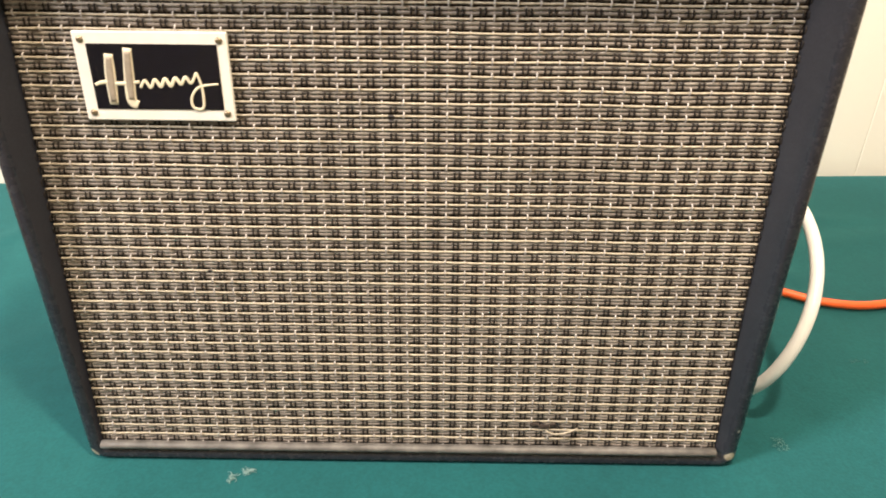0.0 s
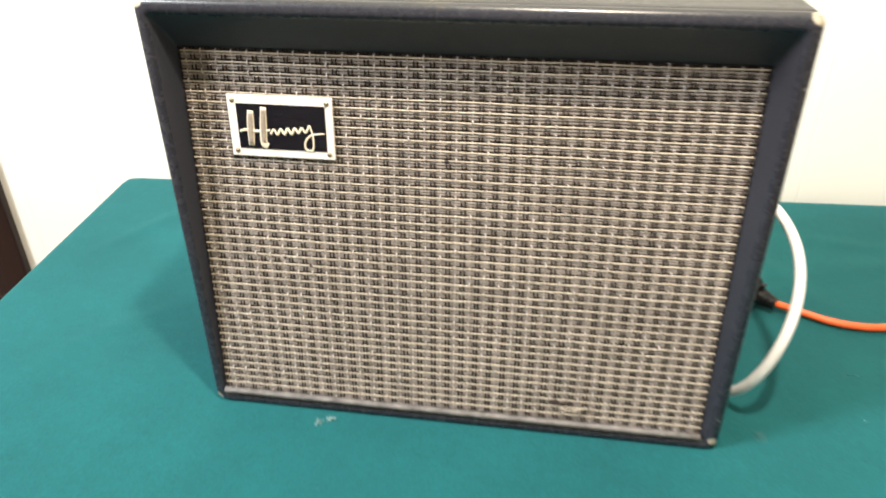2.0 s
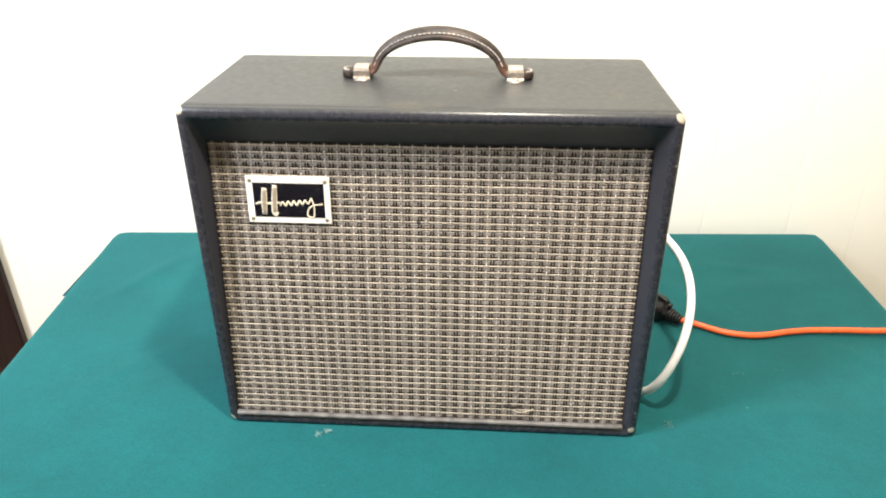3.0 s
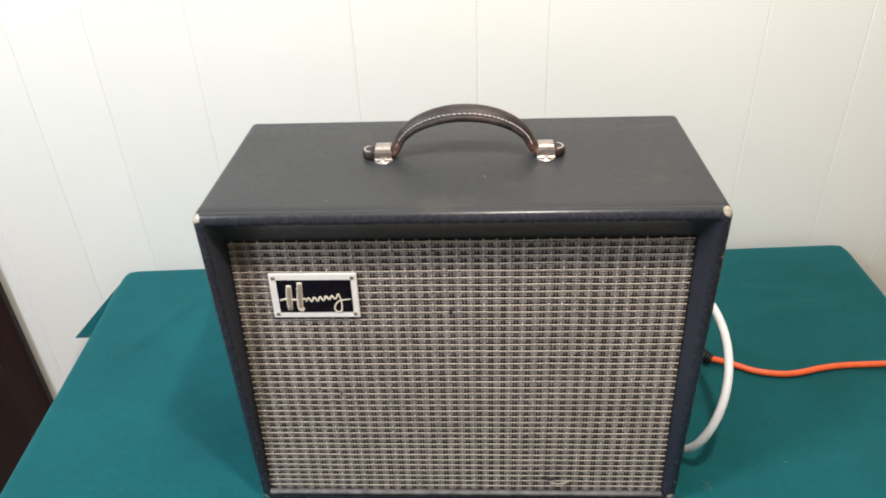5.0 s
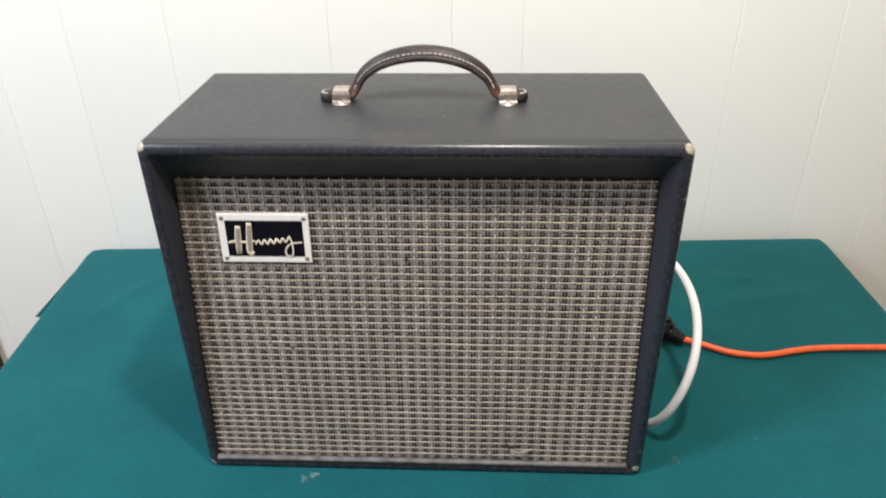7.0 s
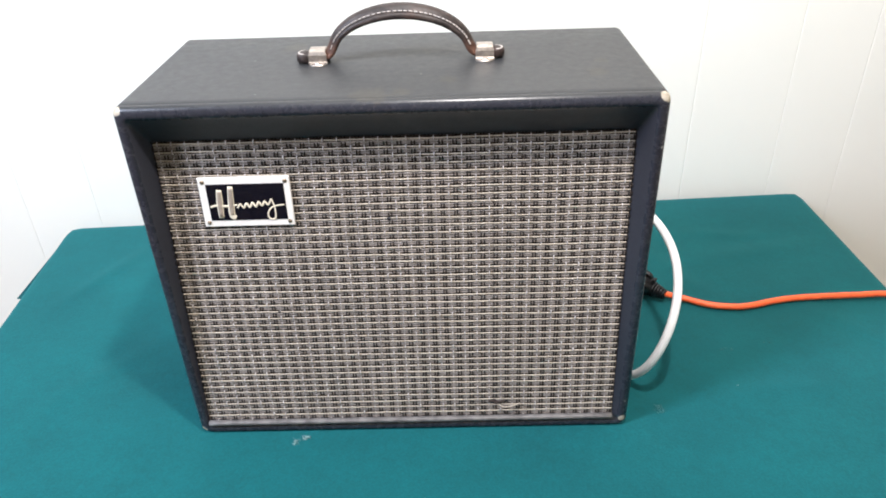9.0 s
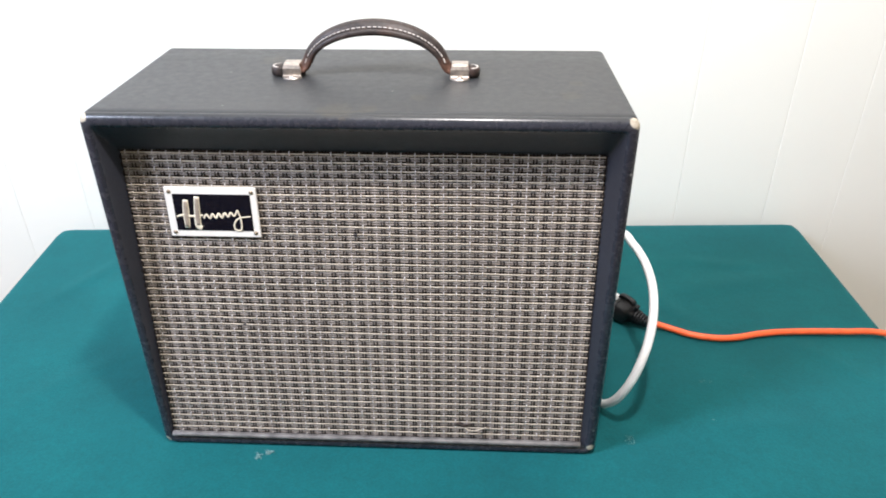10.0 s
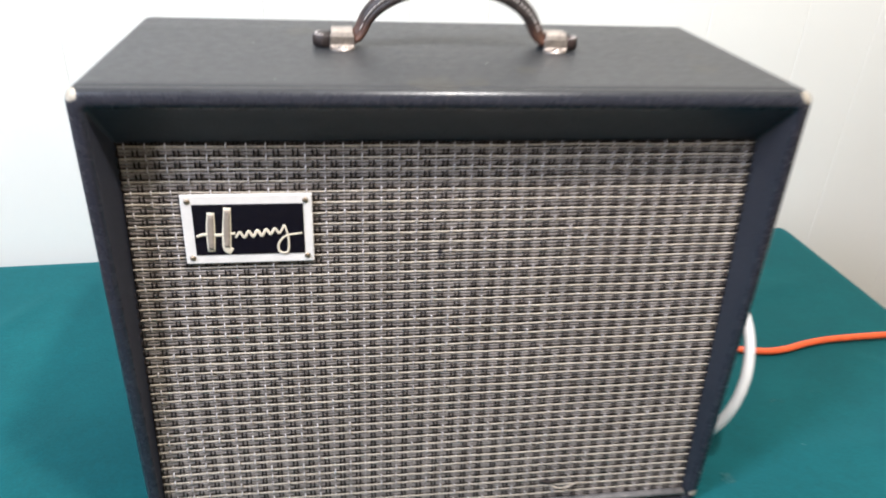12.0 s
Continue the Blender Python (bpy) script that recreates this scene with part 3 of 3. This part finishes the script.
def strap_path():
    cx, hw = (HX0 + HX1) / 2, (HX1 - HX0) / 2
    pts = [(HX0 - 0.0225, HY, H_TOP + 0.0060), (HX0 - 0.016, HY, H_TOP + 0.006), (HX0 - 0.007, HY, H_TOP + 0.0062), (HX0 - 0.0015, HY, H_TOP + 0.0090)]
    for k in range(21):
        a = radians(160 - 140 * k / 20)
        pts.append((cx + hw * math.cos(a), HY, H_TOP + 0.0062 + 0.0367 * math.sin(a)))
    pts += [(HX1 + 0.0015, HY, H_TOP + 0.0090), (HX1 + 0.007, HY, H_TOP + 0.0062), (HX1 + 0.016, HY, H_TOP + 0.006), (HX1 + 0.0225, HY, H_TOP + 0.0060)]
    return spline(pts, 3)


STRAP = [(-0.0074, -0.0034), (-0.0080, -0.0020), (-0.0076, -0.0004), (-0.0064, 0.0004), (-0.0052, 0.0008), (-0.0044, 0.0028), (-0.0024, 0.0043), (0.0, 0.0048),
         (0.0024, 0.0043), (0.0044, 0.0028), (0.0052, 0.0008), (0.0064, 0.0004), (0.0076, -0.0004), (0.0080, -0.0020), (0.0074, -0.0034), (0.003, -0.0038), (-0.003, -0.0038)]


def girth(s):
    """The strap swells towards its middle."""
    return 0.86 + 0.62 * max(0.0, math.sin(math.pi * s)) ** 1.15


ENDS = ((HX0 - 0.0330, -1), (HX1 + 0.0310, 1))


def round_end(ex, out, inset, z):
    """Outline of a strap end seen from above: half round outside, square towards its clip."""
    arc = [Vector((ex - out * (0.0078 - (0.0078 - inset) * math.cos(radians(g))), HY + (0.0084 - inset) * math.sin(radians(g)), z)) for g in range(-90, 91, 15)]
    root = ex - out * 0.0140
    return arc + [Vector((root, HY + 0.0080 - inset, z)), Vector((root, HY - 0.0080 + inset, z))]


strap = sweep(strap_path(), STRAP, scale=girth)
for ex, out in ENDS:
    loft([round_end(ex, out, k, H_TOP + z) for k, z in ((0.0010, 0.0010), (0.0002, 0.0018), (0.0, 0.0045), (0.0002, 0.0078), (0.0010, 0.0087), (0.0026, 0.0086), (0.0036, 0.0094), (0.0052, 0.0099))], True, True, strap)
handle = part("handle", strap, M_LEATHER, amp, "brown padded leather strap handle with pale stitching")


def stitches(side):
    """A broken line of stitches in the groove beside the padding."""
    path, bm = strap_path(), bmesh.new()
    line = []
    for i in range(1, len(path) - 1):
        if path[i].z > H_TOP + 0.0100:
            d = (path[i + 1] - path[i - 1]).normalized()
            up = Vector((-d.z, 0, d.x))
            k = girth(i / (len(path) - 1))
            line.append(path[i] + k * (up * 0.0012 + Vector((0, side * 0.0059, 0))))
    dense, uneven, k = spline(line, 8), random.Random(side + 3), 0
    while k + 10 < len(dense):
        seg = dense[k:k + uneven.choice((9, 10, 10, 11))]
        slant = Vector((0, side * 0.0009, 0.0001))
        sweep([v + slant * (q / (len(seg) - 1) - 0.5) for q, v in enumerate(seg)], oval(uneven.uniform(0.00045, 0.00070), 0.00055, 6), bm=bm)
        k += uneven.choice((13, 14, 14, 15))
    part("stitching", bm, M_STITCH, handle, "pale waxed stitches")


for side in (-1, 1):
    stitches(side)
for ex, out in ENDS:                                         # the seam runs round each end of the strap
    part("stitching", sweep(round_end(ex, out, 0.0022, H_TOP + 0.0088)[:-2], oval(0.00065, 0.0005, 6)), M_STITCH, handle, "pale seam round the end of the strap")


def clip_over_strap(bx):
    """A folded nickel clip: a flat bridge over the strap and a tab with a rivet on both sides."""
    bridge = [(bx, HY - 0.0094, H_TOP + 0.0012), (bx, HY - 0.0082, H_TOP + 0.0024), (bx, HY - 0.0079, H_TOP + 0.0080), (bx, HY - 0.0070, H_TOP + 0.0104), (bx, HY - 0.0052, H_TOP + 0.0116),
              (bx, HY, H_TOP + 0.0119), (bx, HY + 0.0052, H_TOP + 0.0116), (bx, HY + 0.0070, H_TOP + 0.0104), (bx, HY + 0.0079, H_TOP + 0.0080), (bx, HY + 0.0082, H_TOP + 0.0024),
              (bx, HY + 0.0094, H_TOP + 0.0012)]
    bm = sweep(bridge, [(-0.0078, -0.0006), (0.0078, -0.0006), (0.0082, 0.0), (0.0076, 0.0008), (-0.0076, 0.0008), (-0.0082, 0.0)])
    for v in bm.verts:                                       # the flat top is a little narrower than the sides
        v.co.x = bx + (v.co.x - bx) * (0.90 if v.co.z > H_TOP + 0.0095 else 1.02)
    part("bracket", bm, M_NICKEL, handle, "worn nickel clip over the strap", False)
    for sy in (-1, 1):
        def half_round(rx, ry, z):
            arc = [Vector((bx + rx * math.cos(radians(g)), HY + sy * (0.0080 + ry * math.sin(radians(g))), z)) for g in range(0, 181, 15)]
            return arc + [Vector((bx - rx, HY + sy * 0.0074, z)), Vector((bx + rx, HY + sy * 0.0074, z))]
        tab = loft([half_round(0.0086, 0.0078, H_TOP - 0.0002), half_round(0.0086, 0.0078, H_TOP + 0.0008), half_round(0.0080, 0.0072, H_TOP + 0.0014)], True, True)
        flange = part("flange", tab, M_NICKEL, handle, "half-round nickel tab", False)
        part("rivet", lathe([(0.0031, 0.0), (0.0030, 0.0008), (0.0022, 0.0017), (0.0008, 0.0021)], 16, pose(bx, HY + sy * 0.0122, H_TOP + 0.0012)), M_NICKEL, flange, "domed rivet")


for bx in (HX0 - 0.0130, HX1 + 0.0130):
    clip_over_strap(bx)

# white mains cord: out of the back, round the side, down to the cloth and back to the coupling
white = [(0.165, 0.200, 0.872), (0.215, 0.214, 0.884)] + bezier([(0.2594, 0.1918, 0.8903), (0.2962, 0.1253, 0.8881), (0.2812, 0.0558, 0.8623), (0.2662, 0.0245, 0.8488),
                                                                 (0.2462, 0.0194, 0.7737), (0.2338, 0.0693, 0.7465)], 14)
white += [(0.2295, 0.095, 0.7457), (0.2265, 0.14, 0.7455), (0.231, 0.20, 0.7465), (0.244, 0.246, 0.750), (0.258, 0.254, 0.753)]
cord = part("power_cord", sweep(spline(white, 6), oval(0.0046, 0.0046, 12), (0.1, 0.2, 1)), M_CORD, amp, "thick white rubber mains cord")
PLUG = Vector((0.270, 0.252, 0.7560))
AIM = (Vector((0.318, 0.208, 0.7500)) - PLUG).normalized()
part("plug", sweep([PLUG - AIM * 0.016, PLUG - AIM * 0.012, PLUG - AIM * 0.002, PLUG + AIM * 0.0155], [(-0.011, -0.008), (0.011, -0.008), (0.013, 0.0), (0.011, 0.008), (-0.011, 0.008), (-0.013, 0)],
                   scale=lambda s: 0.6 + 0.5 * min(1, s * 2)), M_CORD, cord, "white moulded plug")

# orange extension cord with its black coupling
ext = thing("extension_cord", (0.45, 0.20, TABLE), "orange extension cord with black rubber coupling lying on the cloth", "extension cord")
SIDE = AIM.cross(Vector((0, 0, 1))).normalized()
LIFT = SIDE.cross(AIM).normalized()
STATIONS = ((0.0135, 0.0135), (0.0150, 0.0158), (0.0175, 0.0168), (0.0260, 0.0168), (0.0330, 0.0162), (0.0362, 0.0135), (0.0375, 0.0105), (0.0420, 0.0096))


def moulded(stations, n=20, flat=0.80, square=0.62):
    """A moulded body along the coupling's axis: (distance, half width) each, with a rounded oblong section."""
    bm = bmesh.new()
    rings = []
    for d, r in stations:
        ring = []
        for k in range(n):
            a = 2 * math.pi * k / n
            c, q = math.cos(a), math.sin(a)
            ring.append(bm.verts.new(PLUG + AIM * d + SIDE * (r * math.copysign(abs(c) ** square, c)) + LIFT * (flat * r * math.copysign(abs(q) ** square, q))))
        rings.append(ring)
    for r0, r1 in zip(rings, rings[1:]):
        for j in range(n):
            bm.faces.new((r0[j], r0[(j + 1) % n], r1[(j + 1) % n], r1[j]))
    bm.faces.new(rings[0][::-1])
    bm.faces.new(rings[-1])
    bmesh.ops.recalc_face_normals(bm, faces=bm.faces[:])
    return bm


sock = part("coupling", moulded(STATIONS), M_RUBBER, ext, "black rubber female coupling")
part("collar", moulded(((0.0150, 0.0172), (0.0158, 0.0180), (0.0188, 0.0180), (0.0196, 0.0172))), M_RUBBER, sock)
ridge = [PLUG + AIM * a + LIFT * h - SIDE * 0.004 for a, h in ((0.014, 0.0125), (0.016, 0.0160), (0.022, 0.0172), (0.029, 0.0164), (0.0335, 0.0150), (0.0350, 0.0115))]
part("clip", sweep(spline(ridge, 4), [(-0.0036, -0.0020), (0.0036, -0.0020), (0.0036, 0.0010), (0.0024, 0.0020), (-0.0024, 0.0020), (-0.0036, 0.0010)]), M_RUBBER, sock)
spur = PLUG + AIM * 0.0400 + LIFT * 0.006
part("lever", box(-0.0020, 0.0020, -0.0032, 0.0032, 0.0, 0.0105, 0.0009, 2, Matrix.Translation(spur) @ pose(0, 0, 0, 0, 18, -42)), M_RUBBER, sock)
for k in range(5):
    at = PLUG + AIM * (0.0440 + 0.0036 * k)
    w = 0.0100 - 0.0008 * k
    part("rib", lathe([(w - 0.0022, -0.0018), (w, -0.0011), (w, 0.0011), (w - 0.0022, 0.0018)], 16, Matrix.Translation(at) @ AIM.to_track_quat("Z", "Y").to_matrix().to_4x4()), M_RUBBER, sock)
run = [tuple(PLUG + AIM * 0.054), (0.338, 0.211, 0.7452), (0.365, 0.1965, 0.7452), (0.395, 0.1905, 0.7452), (0.420, 0.1930, 0.7452), (0.446, 0.2000, 0.7455), (0.476, 0.2055, 0.7455),
       (0.515, 0.2075, 0.7460), (0.556, 0.2080, 0.7465), (0.592, 0.2065, 0.7480), (0.624, 0.1935, 0.7470), (0.636, 0.168, 0.733), (0.640, 0.150, 0.700), (0.640, 0.135, 0.62), (0.645, 0.12, 0.40), (0.66, 0.10, 0.10),
       (0.70, 0.05, 0.006), (0.85, -0.05, 0.006), (1.1, 0.1, 0.006)]
part("cord", sweep(spline(run, 8), oval(0.0039, 0.0039, 12), (0.1, 0.2, 1)), M_ORANGE, ext, "round orange rubber cord")

# ---- small things on the cloth ----


def lint(at, size, seed, mat, tufts=((0.0, 0.0),)):
    """A wisp: short curled fibres matted into the nap, thickest at its tufts."""
    rnd = random.Random(seed)
    bm = bmesh.new()
    for k in range(16 * len(tufts) if mat is M_LINT else 5 * len(tufts)):
        tx, ty = tufts[k % len(tufts)]
        cx, cy = at[0] + size * (tx + rnd.gauss(0, 0.11)), at[1] + size * (ty + rnd.gauss(0, 0.08))
        a0, turn, r = rnd.uniform(0, 6.3), rnd.uniform(0.8, 2.6) * rnd.choice((-1, 1)), size * rnd.uniform(0.08, 0.30)
        pts = [(cx + r * (math.cos(a0 + turn * q / 5) - math.cos(a0)), cy + r * (math.sin(a0 + turn * q / 5) - math.sin(a0)), TABLE + 0.0005 + 0.0004 * math.sin(q * 1.3 + k)) for q in range(6)]
        sweep(spline(pts, 2), oval(size * rnd.uniform(0.010, 0.026), size * 0.014, 5), bm=bm, scale=lambda q: 0.25 + 0.75 * math.sin(math.pi * min(max(q, 0.05), 0.95)))
    return single("lint", bm, mat, "pale scrap of lint on the green cloth" if mat is M_LINT else "faint green speck of fluff on the cloth", "lint")


ARC = [(0.42 * math.cos(a), 0.36 * math.sin(a)) for a in (-1.9, -1.2, -0.5, 0.2, 0.9, 1.5)]
for at, size, seed, mat, tufts in (((-0.1135, -0.0145), 0.013, 1, M_LINT, ((-0.38, -0.22), (0.30, 0.20), (0.42, 0.28))), ((0.2575, 0.0205), 0.010, 2, M_FLUFF, ARC), ((0.009, -0.133), 0.008, 4, M_LINT, ((0.0, 0.0), (0.15, -0.3))),
                                   ((0.014, -0.090), 0.005, 3, M_FLUFF, ((0, 0),)), ((-0.097, -0.088), 0.004, 5, M_FLUFF, ((0, 0),)), ((-0.057, -0.128), 0.004, 6, M_FLUFF, ((0, 0),)),
                                   ((0.353, 0.053), 0.0035, 7, M_LINT, ((0, 0),)), ((0.412, 0.125), 0.007, 8, M_FLUFF, ((-0.5, 0.1), (0.5, -0.1))), ((0.361, 0.115), 0.009, 9, M_FLUFF, ((-0.6, 0.0), (0.0, 0.1), (0.6, -0.05)))):
    tagged(lint(at, size, seed, mat, tufts), group="scraps of lint on the cloth")

# ---- the woven grille ----
ROW, COL = 0.00729, 0.01160
corners = [(sides(z)[k], z) for k, z in ((0, G_LOW), (1, G_LOW), (1, G_HIGH), (0, G_HIGH))]
grille = part("grille_cloth", loft([[Vector((x, baffle_y(z) + deep, z)) for x, z in corners] for deep in (0.0008, 0.0040)], True, True),
              M_BAFFLE, amp, "silver and gold woven grille cloth", False)
LEN = (G_HIGH - G_LOW) / math.cos(radians(LEAN))


def weft(name, rx, rz, mat, wave, period, phase):
    """Threads across the cloth, along local x; three that sag a little differently."""
    out = []
    for k in range(3):
        path = [(x, wave * math.cos(2 * math.pi * (x / period) + phase), 0.00022 * math.sin(x * (31 + 9 * k) + 2 * k) + 0.00012 * math.sin(x * (83 - 11 * k) + k))
                for x in np.linspace(-G_HALF, G_HALF, 281)]
        out.append(to_mesh(name, sweep(path, oval(rx, rz, 6)), mat))
    return out


def warp(name, r, mat, lift, seed=0, flat=0.6):
    """A thread up the cloth, along local z; lift(q, k) gives its depth over one row, q from 0 to 1, k random for each row."""
    rnd = random.Random(seed)
    n = int(LEN / ROW * 12)
    rough = [rnd.random() for _ in range(n // 12 + 2)]
    path = []
    for k in range(n + 1):
        w = k / n * LEN / ROW
        path.append((0.00022 * (rough[int(w + 0.5)] - 0.5), lift(w % 1.0, rough[int(w + 0.5)]), k / n * LEN))
    return to_mesh(name, sweep(path, oval(r, r * flat, 6), (0, -1, 0)), mat)


def lay(name, me, at, turn):
    ob = new(name, me)
    ob.parent = grille
    ob.matrix_basis = Matrix.Translation(at) @ turn
    return ob


TILT_X = pose(0, 0, 0, -LEAN)
gold = weft("gold_thread", 0.00070, 0.00070, M_GOLD, 0.00012, COL, 0)
grey = weft("grey_thread", 0.0004, 0.00112, M_GREY, 0.0003, COL, math.pi)
slate = weft("slate_thread", 0.0004, 0.00108, M_PURPLE, 0.0003, COL, math.pi)
# row phase: the gold thread at 0; slate and grey threads above it
def rise(q, low, high, soft):
    """1 between low and high, falling to 0 over soft on both sides."""
    return min(max((q - low) / soft + 0.5, 0), 1) * min(max((high - q) / soft + 0.5, 0), 1)


black = [warp("black_thread", 0.00058, M_BLACK, lambda q, k: 0.0014 - (0.0020 + 0.0003 * k) * rise(q, 0.27, 0.78, 0.10), 20 + v) for v in range(3)]
silver = [warp("silver_thread", 0.00047, M_WHITE, lambda q, k: 0.0012 - (0.0014 + 0.0017 * k) * rise((q + 0.4) % 1.0, 0.30, 0.56 + 0.28 * k, 0.18), 40 + v, 0.75) for v in range(7)]
jig = random.Random(5)
z = 0.7525
rows = 0
while z < G_HIGH - 0.0005:
    for name, me, dz in (("gold_thread", gold, 0.0), ("slate_thread", slate, 0.0026), ("grey_thread", grey, 0.0049)):
        if z + dz < G_HIGH - 0.0006:
            zz = z + dz + jig.uniform(-0.0001, 0.0001)
            left, right = sides(zz)
            left, right = left + 0.0007 + jig.uniform(0, 0.0004), right - 0.0007 - jig.uniform(0, 0.0004)
            lay(name, me[rows % 3], ((left + right) / 2, baffle_y(zz) - (0.0008 if name == "gold_thread" else 0.0004), zz),
                pose(0, 0, 0, 0, jig.uniform(-0.03, 0.03), 0) @ Matrix.Diagonal(((right - left) / (2 * G_HALF), 1, 1, 1)))
    z += ROW
    rows += 1
x = -0.1935 - COL
while x < G_HALF:
    for name, me, dx in (("black_thread", black, -0.00138), ("black_thread", black, 0.00138), ("silver_thread", silver, COL / 2)):
        xx = x + dx + jig.uniform(-0.00015, 0.00015)
        if -0.2085 < xx < 0.2036:
            lay(name, me[jig.randrange(len(me))], (xx, baffle_y(0.7525) - 0.0005, 0.7525), TILT_X)
    x += COL

fray = spline([(0.089, 0.0010, 0.7685), (0.0935, -0.0004, 0.7672), (0.099, -0.0008, 0.7676), (0.104, -0.0004, 0.7692), (0.110, 0.0012, 0.7706)], 6)
part("loose_thread", sweep(fray, oval(0.0007, 0.0006, 6)), M_GOLD, grille, "frayed cream thread near the lower edge")
rent = random.Random(11)
for px, pz, wide, high in ((0.0815, 0.7722, 0.0030, 0.0012), (0.0880, 0.7706, 0.0036, 0.0016), (0.0935, 0.7722, 0.0020, 0.0009)):
    bm = box(px - wide, px + wide, baffle_y(pz) - 0.0021, baffle_y(pz) - 0.0008, pz - high, pz + high, 0.0005)
    for v in bm.verts:
        v.co += Vector((rent.uniform(-1, 1) * 0.0004, 0, rent.uniform(-1, 1) * 0.0003))
    part("hole", bm, M_BAFFLE, grille, "dark worn hole")
